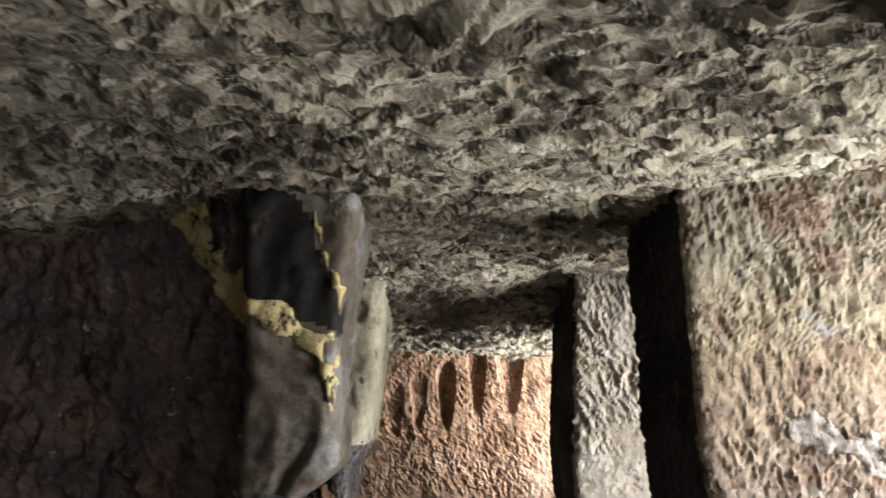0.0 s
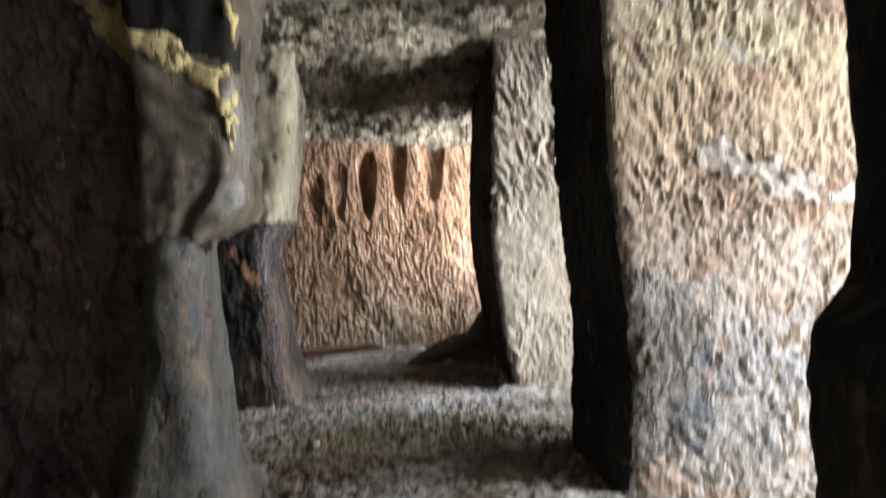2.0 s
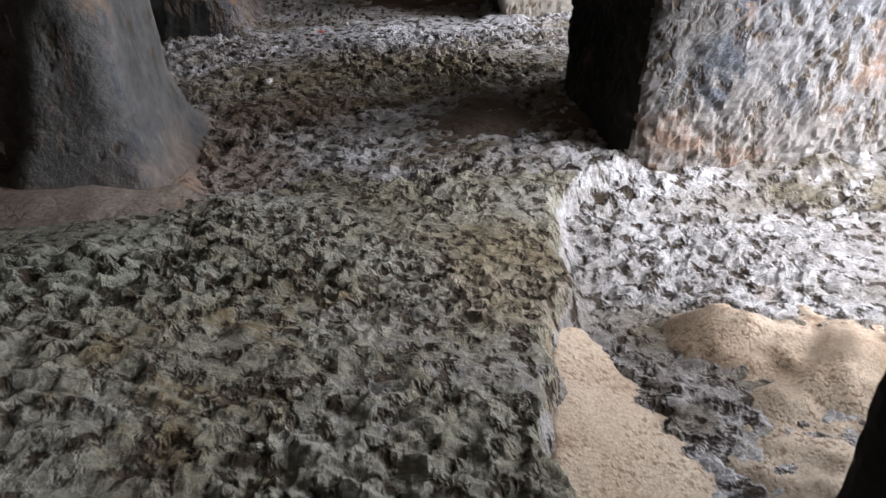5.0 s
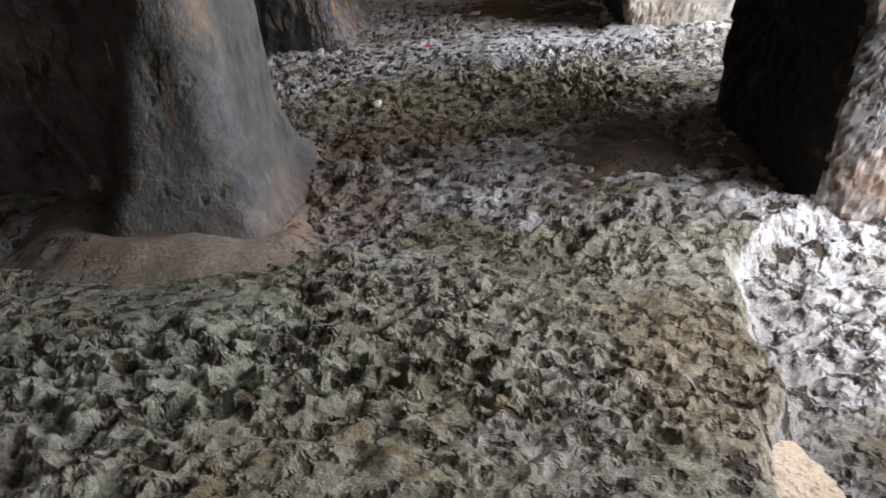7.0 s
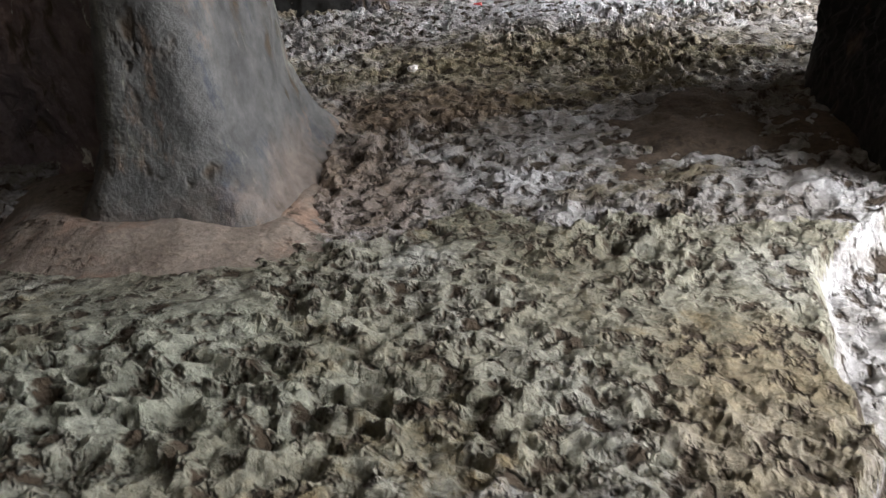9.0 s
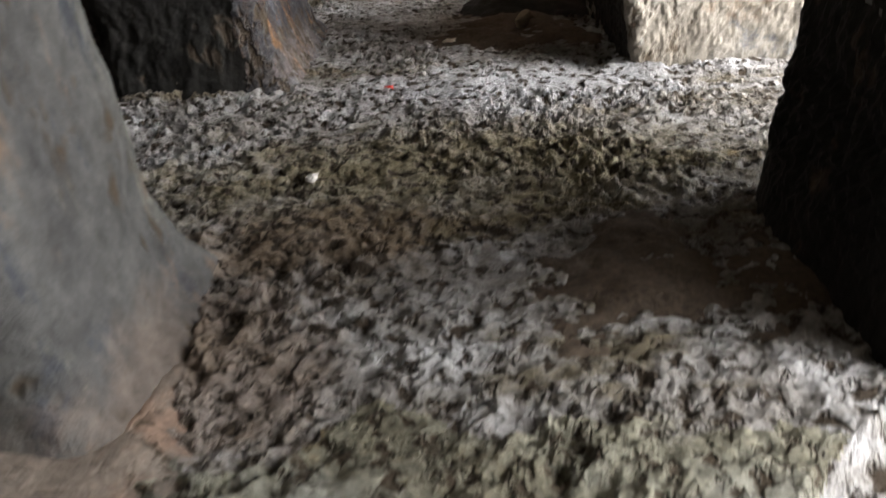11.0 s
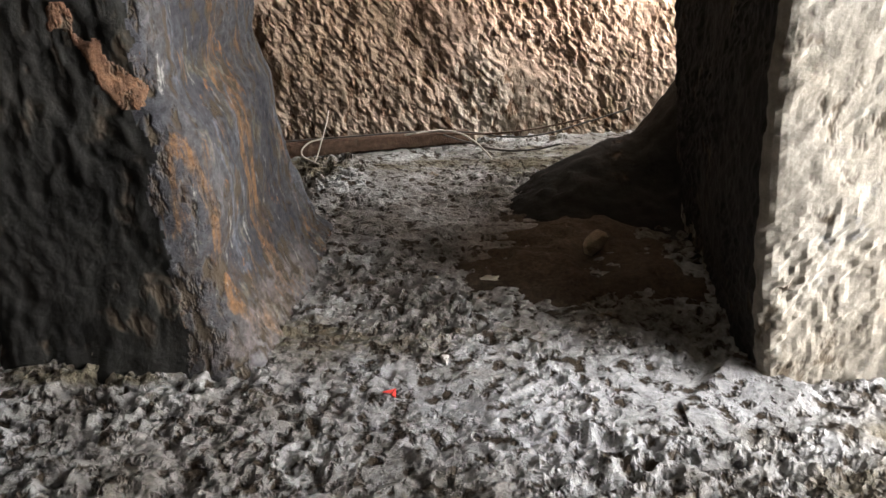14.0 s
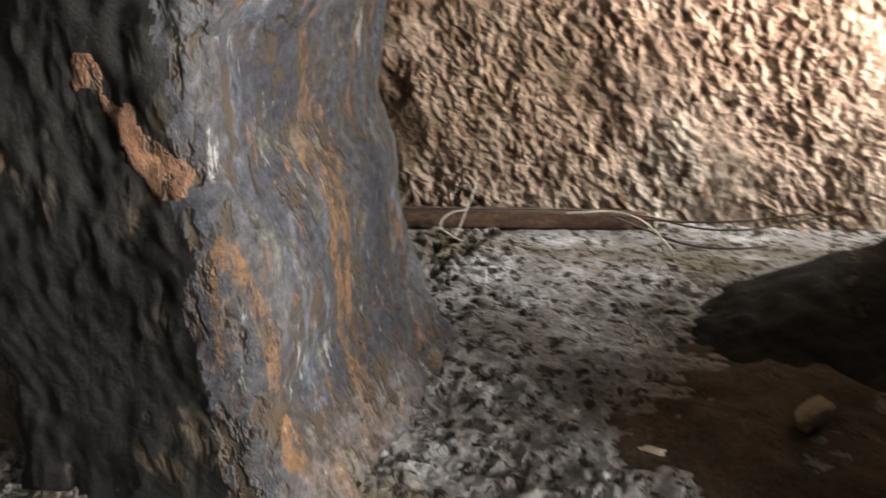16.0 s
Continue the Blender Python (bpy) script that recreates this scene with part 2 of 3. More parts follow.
PIER_GREY = rock("weathered_grey_rock", [(0.16, 0.155, 0.15), (0.26, 0.25, 0.24), (0.36, 0.34, 0.32)], grain=26, pit=22, patches=[(1.6, 0.50, 0.62, (0.15, 0.165, 0.19), (1, 1, 1)), (2.2, 0.58, 0.68, (0.34, 0.27, 0.22), (1, 1, 1))], bump=0.8, pit_share=0.7, value=0.5)
LEFT_ROCK = rock("sooty_rock", [(0.026, 0.027, 0.034), (0.050, 0.050, 0.056), (0.095, 0.092, 0.092)], grain=30, pit=16, patches=[(3.0, 0.50, 0.62, (0.055, 0.040, 0.030), (1.2, 1.2, 0.7)), (2.2, 0.55, 0.66, (0.105, 0.115, 0.135), (1.8, 1.8, 0.6)), (4.0, 0.56, 0.66, (0.125, 0.118, 0.09), (1.4, 1.4, 0.8)), (2.4, 0.53, 0.64, (0.16, 0.09, 0.042), (2.8, 2.8, 0.5)), (9.0, 0.60, 0.68, (0.24, 0.235, 0.22), (2.0, 2.0, 0.45)), (7.0, 0.62, 0.68, (0.20, 0.10, 0.045), (1.6, 1.6, 0.7))], bump=0.8, streak=(1.2, 1.2, 0.6), pit_share=0.7, value=1.0, speckle=0.85, spots=[((-0.2, 1.6, 0.05), (0.5, 0.6, 0.2), (0.20, 0.165, 0.145), 0.4)])
GREY_ROCK = rock("smoke_grey_rock", [(0.065, 0.065, 0.065), (0.101, 0.101, 0.097), (0.138, 0.134, 0.124)], grain=13, pit=12, patches=[(2.0, 0.57, 0.67, (0.20, 0.20, 0.165), (2.4, 2.4, 0.35)), (3.0, 0.54, 0.66, (0.16, 0.12, 0.09), (1.6, 1.6, 0.6)), (4.0, 0.56, 0.64, (0.06, 0.065, 0.075), (1.6, 1.6, 0.5))], bump=0.6, spots=[((-0.45, -1.3, 0.0), (0.6, 0.6, 0.22), (0.22, 0.16, 0.12), 0.4)], streak=(1.4, 1.4, 0.5), pit_share=0.3, value=0.8)
BROWN_ROCK = rock("brown_grey_rock", [(0.072, 0.061, 0.049), (0.133, 0.111, 0.088), (0.188, 0.172, 0.144)], grain=13, pit=12, patches=[(1.6, 0.56, 0.64, (0.21, 0.21, 0.21), (1, 1, 1))], bump=0.4, pit_share=0.2, value=0.85)
RED_ROCK = rock("red_rock", [(0.27, 0.165, 0.105), (0.37, 0.25, 0.17), (0.46, 0.36, 0.27)], grain=20, pit=15, bands=[(0.0, (0.40, 0.35, 0.28)), (0.55, (0.45, 0.32, 0.24)), (1.1, (0.42, 0.265, 0.185)), (1.6, (0.33, 0.195, 0.125)), (2.4, (0.34, 0.205, 0.135)), (2.9, (0.42, 0.33, 0.26))], patches=[(1.3, 0.55, 0.66, (0.49, 0.36, 0.27), (1, 1, 1.2)), (1.5, 0.54, 0.64, (0.17, 0.125, 0.075), (1, 1, 0.8)), (4.5, 0.63, 0.70, (0.50, 0.45, 0.38), (1.3, 1.3, 0.6))], pit_tone=(0.10, 0.06, 0.035), bump=0.3, pit_share=0.7, value=0.62, spots=[((-0.3, 3.5, 0.9), (0.6, 1.0, 0.9), (0.18, 0.125, 0.075), 0.6), ((0.55, 3.7, 0.2), (0.3, 1.0, 0.5), (0.50, 0.44, 0.36), 0.7)])
CREAM_ROCK = rock("cream_rock", [(0.36, 0.315, 0.255), (0.44, 0.395, 0.33), (0.50, 0.46, 0.40)], grain=20, pit=13, patches=[(2.2, 0.57, 0.68, (0.23, 0.235, 0.245), (1, 1, 1)), (1.6, 0.56, 0.66, (0.36, 0.27, 0.19), (1, 1, 1)), (3.0, 0.60, 0.68, (0.54, 0.52, 0.47), (1.2, 1.2, 0.7))], bump=0.3, pit_share=0.35, value=0.41, speckle=0.45)
BLOCK_ROCK = rock("pale_olive_rock", [(0.19, 0.17, 0.125), (0.27, 0.245, 0.185), (0.34, 0.315, 0.245)], grain=16, pit=14, patches=[(1.8, 0.54, 0.66, (0.18, 0.185, 0.185), (1.5, 1.5, 0.6)), (3.0, 0.60, 0.70, (0.40, 0.34, 0.22), (1.5, 1.5, 0.6))], bump=0.5, pit_share=0.3, value=0.85, speckle=0.4)
# Near-black for soot, and for shade painted on pier sides and the spur.
SOOT_AND_SHADE = rock("soot_and_shade", [(0.027, 0.025, 0.023), (0.042, 0.040, 0.035), (0.060, 0.055, 0.048)], grain=16, pit=10, bump=0.4, pit_share=0.2, value=0.28)
# Dark base colour stands in for missing light on the closing walls.
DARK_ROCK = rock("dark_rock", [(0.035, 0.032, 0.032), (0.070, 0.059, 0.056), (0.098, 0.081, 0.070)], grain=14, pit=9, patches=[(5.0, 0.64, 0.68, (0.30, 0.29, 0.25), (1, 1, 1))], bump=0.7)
SMOKED_ROCK = rock("smoked_rock", [(0.036, 0.030, 0.030), (0.072, 0.057, 0.054), (0.114, 0.078, 0.066)], grain=14, pit=9, patches=[(4.0, 0.62, 0.67, (0.32, 0.31, 0.26), (1, 1, 1))], bump=0.8, value=1.9)
EARTH = rock("pale_earth", [(0.42, 0.36, 0.28), (0.52, 0.46, 0.37), (0.56, 0.51, 0.43)], grain=8, pit=5, bump=0.3, pit_share=0.1)
SAND = rock("sand", [(0.34, 0.26, 0.18), (0.42, 0.34, 0.25), (0.46, 0.39, 0.30)], grain=110, pit=60, pit_tone=(0.16, 0.11, 0.07), patches=[(4.0, 0.56, 0.66, (0.22, 0.15, 0.10), (1, 1, 1))], bump=0.35, pit_share=0.5, value=0.78)
RED_SAND = rock("reddish_dust", [(0.14, 0.11, 0.088), (0.20, 0.165, 0.135), (0.24, 0.21, 0.18)], grain=50, pit=24, patches=[(3.0, 0.5, 0.62, (0.23, 0.16, 0.12), (1, 1, 1))], bump=0.5, pit_share=0.3)
# Brown dust, coloured extra dark to hold the shade behind the piers.
SHADED_DUST = rock("shaded_dust", [(0.085, 0.06, 0.042), (0.12, 0.09, 0.065), (0.15, 0.115, 0.085)], grain=45, pit=20, patches=[(2.0, 0.56, 0.66, (0.17, 0.14, 0.11), (1, 1, 1))], bump=0.6, pit_share=0.3, speckle=0.7, value=0.6)
YELLOW_ROCK = rock("yellow_seam", [(0.42, 0.34, 0.14), (0.55, 0.46, 0.22), (0.60, 0.53, 0.32)], grain=30, pit=24, bump=0.6, pit_share=0.5)
ORANGE_ROCK = rock("orange_crust", [(0.11, 0.055, 0.035), (0.20, 0.105, 0.06), (0.25, 0.16, 0.105)], grain=24, pit=20, bump=0.7, pit_share=0.9, value=0.7, speckle=0.85)
PALE_ROCK = rock("pale_plaster", [(0.50, 0.47, 0.43), (0.60, 0.57, 0.53), (0.66, 0.63, 0.59)], grain=30, pit=26, bump=0.5, pit_share=0.4, value=0.8)
PLASTER = rock("old_plaster", [(0.34, 0.30, 0.27), (0.42, 0.38, 0.35), (0.48, 0.44, 0.42)], grain=30, pit=26, bump=0.5, pit_share=0.6, value=0.6)
TIMBER = rock("old_timber", [(0.042, 0.024, 0.015), (0.072, 0.042, 0.027), (0.102, 0.066, 0.045)], grain=40, pit=30, bump=0.4, streak=(1, 12, 12), pit_share=0.1)


def plain(name, colour, roughness=0.6):
    mat = bpy.data.materials.new(name)
    mat.use_nodes = True
    shader = mat.node_tree.nodes["Principled BSDF"]
    shader.inputs["Base Color"].default_value = (*colour, 1)
    shader.inputs["Roughness"].default_value = roughness
    return mat


WIRE = plain("dark_wire", (0.06, 0.05, 0.045), 0.5)
TWIG = plain("pale_twig", (0.42, 0.38, 0.32), 0.8)
RED_PLASTIC = plain("red_plastic", (0.55, 0.04, 0.03), 0.35)


# ---- the shape of the ground ----
def slab_edge(y):
    """Where the raised slab ends towards the open side."""
    return 1.10 + 0.24 * np.clip(y + 2.3, -1.0, 0.55) + 0.035 * np.sin(y * 5.3 + 1) + 0.025 * np.sin(y * 13 + 0.5) + np.clip(y + 1.75, 0, 0.5) * 1.2


def ground_height(x, y):
    """Worn rock floor: a raised slab before the bays, a hollow by the open side, level further on."""
    near = np.clip(-1.45 - y, 0, 1.35) * np.clip(0.2 - 0.14 * (x + 0.2), 0.0, 0.22)
    edge = slab_edge(y) + 0.012 * np.sin(y * 31)
    below = np.clip((x - edge) / 0.08, 0, 1) * np.clip((-1.35 - y) / 0.35, 0, 1)
    return near * (1 - below) - 0.15 * below * (1 + 0.0 * y)


FLOOR_CUT = (0.006, 11, (0.060, 0.038, 0.05), 0.016, 0.014)


def floor():
    xs = np.concatenate([np.arange(-3.4, -1.1, 0.04), np.arange(-1.1, 2.1, 0.0125), np.arange(2.1, 3.9, 0.04)])
    ys = np.concatenate([np.arange(-8.9, -4.6, 0.06), np.arange(-4.6, 4.2, 0.0125), np.arange(4.2, 5.0, 0.1)])
    X, Y = np.meshgrid(xs, ys)
    p = np.stack([X.ravel(), Y.ravel(), ground_height(X.ravel(), Y.ravel())], 1)
    up = np.tile((0.0, 0.0, 1.0), (len(p), 1))
    p = carve(p, up, *FLOOR_CUT)
    ob = grid_object("floor", p, len(ys), len(xs), FLOOR_ROCK)
    ob.data.materials.append(LICHEN_ROCK)
    middles = np.empty(len(ob.data.polygons) * 3)
    ob.data.polygons.foreach_get("center", middles)
    middles = middles.reshape(-1, 3)
    wobble = 0.12 * fractal(middles, 0.3, 3, 12)
    slab = (middles[:, 1] < -1.50 + wobble) & (middles[:, 0] < slab_edge(middles[:, 1]) + 0.02 + 0.2 * wobble)
    ob.data.polygons.foreach_set("material_index", slab.astype(np.int32))
    tagged(ob, "pitted grey-brown rock-cut floor with chisel hollows", "floor", kind="structure")


def outside_ground():
    xs = np.concatenate([np.linspace(-90, 3, 12), np.linspace(3.4, 12, 30), np.linspace(14, 120, 20)])
    ys = np.concatenate([np.linspace(-100, -12, 16), np.linspace(-10, 10, 40), np.linspace(12, 100, 16)])
    X, Y = np.meshgrid(xs, ys)
    p = np.stack([X.ravel(), Y.ravel(), np.full(X.size, -0.32)], 1)
    p[:, 2] += 0.05 * smooth_noise(p, 1.5, 5)
    ob = grid_object("ground", p, len(ys), len(xs), EARTH)
    tagged(ob, "pale dry earth in daylight outside the cave", "ground", kind="structure")


floor()
outside_ground()


def ceiling_height(x, y):
    return 2.95 - np.clip(y - 1.25, 0, 3.2) * 0.155 + np.clip(x - 1.6, 0, 2) * 0.08


def ceiling():
    xs = np.arange(-3.4, 4.2, 0.024)
    ys = np.concatenate([np.arange(-8.5, -3.4, 0.08), np.arange(-3.4, 5.0, 0.02)])
    X, Y = np.meshgrid(xs, ys)
    p = np.stack([X.ravel(), Y.ravel(), ceiling_height(X.ravel(), Y.ravel())], 1)
    down = np.tile((0.0, 0.0, -1.0), (len(p), 1))
    p = carve(p, down, 0.014, 21, (0.15, 0.055, 0.08), 0.032, 0.065)
    ob = grid_object("ceiling", p, len(ys), len(xs), CEILING_ROCK)
    tagged(ob, "rough-hewn rock ceiling with grey and ochre lumps", "ceiling", kind="structure")
    # Unseen block; its overhang limits how far the sun reaches in.
    bm = bmesh.new()
    bmesh.ops.create_cube(bm, size=1, matrix=Matrix.LocRotScale((0.4, -1.75, 4.4), None, (7.6, 13.6, 2.2)))
    cap = bpy.data.meshes.new("roof")
    bm.to_mesh(cap)
    cap.materials.append(DARK_ROCK)
    tagged(new("roof", cap), "unseen solid rock mass above the cave, keeping out sky and sun", "roof", kind="structure")


ceiling()


# ---- piers and walls ----
def thing(name, label, category, at=(0, 0, 0), group="", kind=""):
    """An Empty at the thing's base, to which its parts belong."""
    ob = new(name)
    ob.location = at
    ob.empty_display_size = 0.1
    return tagged(ob, label, category, group, kind)


def belongs(child, parent, label=""):
    child.parent = parent
    child.matrix_parent_inverse = Matrix.Translation(-parent.location)
    if label:
        child["label"] = label
    return child


def pier(name, profile, material, seed, parent, label="", rough=0.010, chisel=(0.05, 0.05, 0.05), depth=0.018, lumps=0.03, step=0.022, top=3.3, bottom=-0.4, tilt=None, smooth=False):
    """Part of a carved pier: rounded rectangles stacked up. profile(z) gives x0, x1, y0, y1 and the corner radius."""
    zs = np.arange(bottom, top, step)
    first = profile(1.3)
    around = int(2 * (first[1] - first[0] + first[3] - first[2]) / step)
    s = np.linspace(0, 1, around, endpoint=False)
    rows = []
    for z in zs:
        x0, x1, y0, y1, r = profile(z)
        w, d = x1 - x0 - 2 * r, y1 - y0 - 2 * r
        q = math.pi / 2 * r
        lengths = np.cumsum([0, w, q, d, q, w, q, d, q])
        u = s * lengths[-1]
        k = np.clip(np.searchsorted(lengths, u, side="right") - 1, 0, 7)
        v = u - lengths[k]
        x, y = np.zeros(around), np.zeros(around)
        corners = [(x1 - r, y0 + r, -90), (x1 - r, y1 - r, 0), (x0 + r, y1 - r, 90), (x0 + r, y0 + r, 180)]
        starts = [(x0 + r, y0, 1, 0), (x1, y0 + r, 0, 1), (x1 - r, y1, -1, 0), (x0, y1 - r, 0, -1)]
        for n in range(4):
            m = k == 2 * n
            x[m], y[m] = starts[n][0] + starts[n][2] * v[m], starts[n][1] + starts[n][3] * v[m]
            m = k == 2 * n + 1
            a = np.radians(corners[n][2]) + v[m] / max(r, 1e-6)
            x[m], y[m] = corners[n][0] + r * np.cos(a), corners[n][1] + r * np.sin(a)
        rows.append(np.stack([x, y, np.full(around, z)], 1))
    p = np.concatenate(rows)
    n = grid_normals(p, len(zs), around, True)
    p = carve(p, n, rough, seed, chisel, depth, lumps, tilt)
    return belongs(grid_object(name, p, len(zs), around, material, True, smooth), parent, label)


def between(z, table):
    """Numbers read from rows of (height, numbers...), smoothly between them."""
    zs = [row[0] for row in table]
    return [float(np.interp(z, zs, [row[n] for row in table])) for n in range(1, len(table[0]))]


STROKES = (0.035, 0.05, 0.11)


def open_side_pier(at, profile, seed, label, depth=0.011, step=0.018, foot=None, material=PIER_ROCK):
    ob = thing("rock_pier", label, "pillar", at, "piers of the open side")
    low = pier("lower_shaft", lambda z: profile(z), material, seed, ob, "", 0.010, (0.034, 0.034, 0.045), depth, 0.02, step, 1.45)
    pier("upper_shaft", lambda z: profile(z), material, seed, ob, "buff rock with slanting chisel strokes", 0.006, STROKES, 0.015, 0.02, step, 3.35, 1.42, 30)
    if foot:
        low.data.materials.append(foot)
        for f in low.data.polygons:
            c = f.center
            if 1.15 - abs(c.z - 0.62) / 0.62 - max(0.0, c.x - 1.95) / 0.7 + 0.8 * noise.noise(c * 2.3) + 0.35 * noise.noise(c * 8) + 0.2 * noise.noise(c * 30) > 0.5:
                f.material_index = 1
    return ob


def shade_inner_face(ob, inner, low, high):
    """Puts the shade on the side of a part that looks into the passage into its colour: it stands at x = inner, from y
    = low to high.
    """
    ob.data.materials.append(SOOT_AND_SHADE)
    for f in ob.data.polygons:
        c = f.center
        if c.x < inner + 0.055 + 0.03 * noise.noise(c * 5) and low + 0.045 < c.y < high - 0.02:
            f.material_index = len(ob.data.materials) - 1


MIDDLE_TABLE = [(-0.4, 1.60, 0.16), (0.0, 1.62, 0.16), (0.3, 1.65, 0.13), (0.6, 1.66, 0.18), (0.9, 1.67, 0.15), (1.3, 1.65, 0.10), (1.7, 1.63, 0.06), (3.4, 1.62, 0.05)]
END_TABLE = [(-0.4, 1.62, 0.0), (0.05, 1.60, 0.0), (0.4, 1.54, 0.0), (1.0, 1.47, 0.0), (1.5, 1.46, 0.0), (2.3, 1.52, 0.0), (3.4, 1.58, 0.0)]
middle_pier = open_side_pier((2.4, -0.87, -0.1), lambda z: (between(z, MIDDLE_TABLE)[0], 3.25, -1.44, -0.30, between(z, MIDDLE_TABLE)[1]), 31, "pale rock-cut pier banded grey, pink and ochre", foot=PIER_GREY)
end_pier = open_side_pier((2.4, 1.95, 0), lambda z: (between(z, END_TABLE)[0], 3.25, 1.24, 2.68, 0.05), 32, "cream rock-cut pier beside the end wall", 0.006, material=CREAM_ROCK)
# Added behind the pier, out of view, to keep daylight off the floor.
pier("rear_shaft", lambda z: (1.72 - 0.08 * max(0.0, 0.8 - z), 3.25, 2.5, 3.24, 0.12), CREAM_ROCK, 36, end_pier, "unseen rough back of the pier, added to block daylight", 0.008, (0.06, 0.06, 0.08), 0.012, 0.03, step=0.03)
near_pier = thing("rock_pier", "rock-cut pier with a stepped, deeply shadowed inner face", "pillar", (2.4, -3.8, 0), "piers of the open side")
NEAR_TABLE = [(-0.4, 1.53, 0.0), (0.4, 1.54, 0.0), (0.9, 1.51, 0.0), (1.12, 1.52, 0.0), (1.25, 1.64, 0.0), (1.5, 1.665, 0.0), (3.4, 1.655, 0.0)]
pier("lower_shaft", lambda z: (between(z, NEAR_TABLE)[0], 3.25, -5.0, -3.22, 0.05), PIER_ROCK, 33, near_pier, "", 0.004, (0.06, 0.06, 0.08), 0.008, 0.02, step=0.035, top=1.26)
pier("upper_shaft", lambda z: (between(z, NEAR_TABLE)[0], 3.25, -5.0, -3.22, 0.05), PIER_ROCK, 33, near_pier, "", 0.004, (0.06, 0.06, 0.08), 0.008, 0.02, step=0.035, bottom=1.23)
# Passage sides are coloured near-black for the shade they lie in.
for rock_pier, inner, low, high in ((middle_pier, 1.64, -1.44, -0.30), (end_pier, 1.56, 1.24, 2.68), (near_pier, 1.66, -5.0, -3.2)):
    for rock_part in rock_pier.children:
        shade_inner_face(rock_part, inner, low, high)

A_TABLE = [(-0.4, -1.10, -0.02, -1.86, -0.36), (-0.05, -1.00, -0.18, -1.66, -0.50), (0.08, -0.90, -0.28, -1.55, -0.57), (0.3, -0.80, -0.36, -1.47, -0.62), (0.8, -0.70, -0.41, -1.43, -0.66), (1.40, -0.64, -0.41, -1.42, -0.68), (1.49, -0.62, -0.24, -1.45, -0.63), (1.58, -0.62, -0.17, -1.47, -0.60), (1.9, -0.62, -0.18, -1.46, -0.60), (2.4, -0.64, -0.16, -1.46, -0.60), (2.9, -0.68, -0.08, -1.46, -0.60), (3.4, -0.75, 0.0, -1.46, -0.60)]
B_TABLE = [(-0.4, -1.3, -0.02, 1.00, 2.76), (-0.05, -1.3, -0.18, 1.16, 2.60), (0.1, -1.3, -0.27, 1.23, 2.54), (0.4, -1.3, -0.36, 1.27, 2.50), (0.85, -1.3, -0.38, 1.28, 2.48), (1.05, -1.3, -0.45, 1.30, 2.46), (1.35, -1.3, -0.43, 1.30, 2.47), (1.5, -1.3, -0.30, 1.30, 2.48), (1.9, -1.3, -0.22, 1.28, 2.50), (2.5, -1.3, -0.14, 1.26, 2.52), (3.4, -1.3, -0.09, 1.26, 2.52)]
grey_pier = thing("rock_pier", "smoke-grey rock pier flaring into a dusty foot", "pillar", (-0.6, -1.0, 0), "piers of the inner side")
pier("shaft", lambda z: (*between(z, A_TABLE), 0.12), GREY_ROCK, 34, grey_pier, "smooth smoke-grey rock", 0.004, (0.2, 0.2, 0.3), 0.006, 0.025, top=1.45, smooth=True)
grey_block = pier("upper_block", lambda z: (*between(z, A_TABLE), 0.04), BROWN_ROCK, 34, grey_pier, "brown-grey block overhanging the shaft", 0.006, (0.10, 0.10, 0.16), 0.012, 0.02, bottom=1.42, smooth=True)
sooty_pier = thing("rock_pier", "soot-dark rock pier streaked with orange and grey", "pillar", (-0.8, 1.9, 0), "piers of the inner side")
sooty_shaft = pier("shaft", lambda z: (*between(z, B_TABLE), 0.13), LEFT_ROCK, 35, sooty_pier, "", 0.006, (0.06, 0.06, 0.10), 0.007, 0.04, step=0.011, top=1.56, smooth=True)
pier("upper_block", lambda z: (*between(z, B_TABLE), 0.13), BLOCK_ROCK, 35, sooty_pier, "pale olive-grey block above the sooty shaft", 0.004, (0.2, 0.2, 0.3), 0.015, 0.03, bottom=1.53, smooth=True)


def wall(name, a, b, lean, material, seed, label, step=0.03, top=3.2, rough=0.016, chisel=(0.08, 0.08, 0.12), depth=0.03, lumps=0.05, thick=0.2, tilt=None, hollows=()):
    """A rough wall from a to b on the plan, whose seen side is to the left of that way; lean moves its top back."""
    a, b = np.array(a, float), np.array(b, float)
    length = np.linalg.norm(b - a)
    way = (b - a) / length
    side = np.array([-way[1], way[0]])
    us, zs = np.arange(0, length + step, step), np.arange(-0.25, top, step)
    U, Z = np.meshgrid(us, zs)
    xy = a + U.ravel()[:, None] * way - side * (lean * np.clip(Z.ravel(), 0, 9) / 3)[:, None]
    p = np.column_stack([xy, Z.ravel()])
    n = np.tile((*side, 0.0), (len(p), 1))
    for x, z, wide, tall, deep in hollows:
        inside = np.clip(1 - ((p[:, 0] - x) / (wide * np.clip(0.45 + (p[:, 2] - z + tall) / (2 * tall) * 0.7, 0.05, 1.1))) ** 2 - ((p[:, 2] - z) / tall) ** 4, 0, 1)
        p[:, :2] -= side * (deep * np.sqrt(inside))[:, None]
    p = carve(p, n, rough, seed, chisel, depth, lumps, tilt)
    rows, columns = len(zs), len(us)
    ob = grid_object(name, p, rows, columns, material)
    solid = ob.modifiers.new("thickness", "SOLIDIFY")
    solid.thickness, solid.offset = thick, 1
    tagged(ob, label, "wall", kind="structure")
    return ob


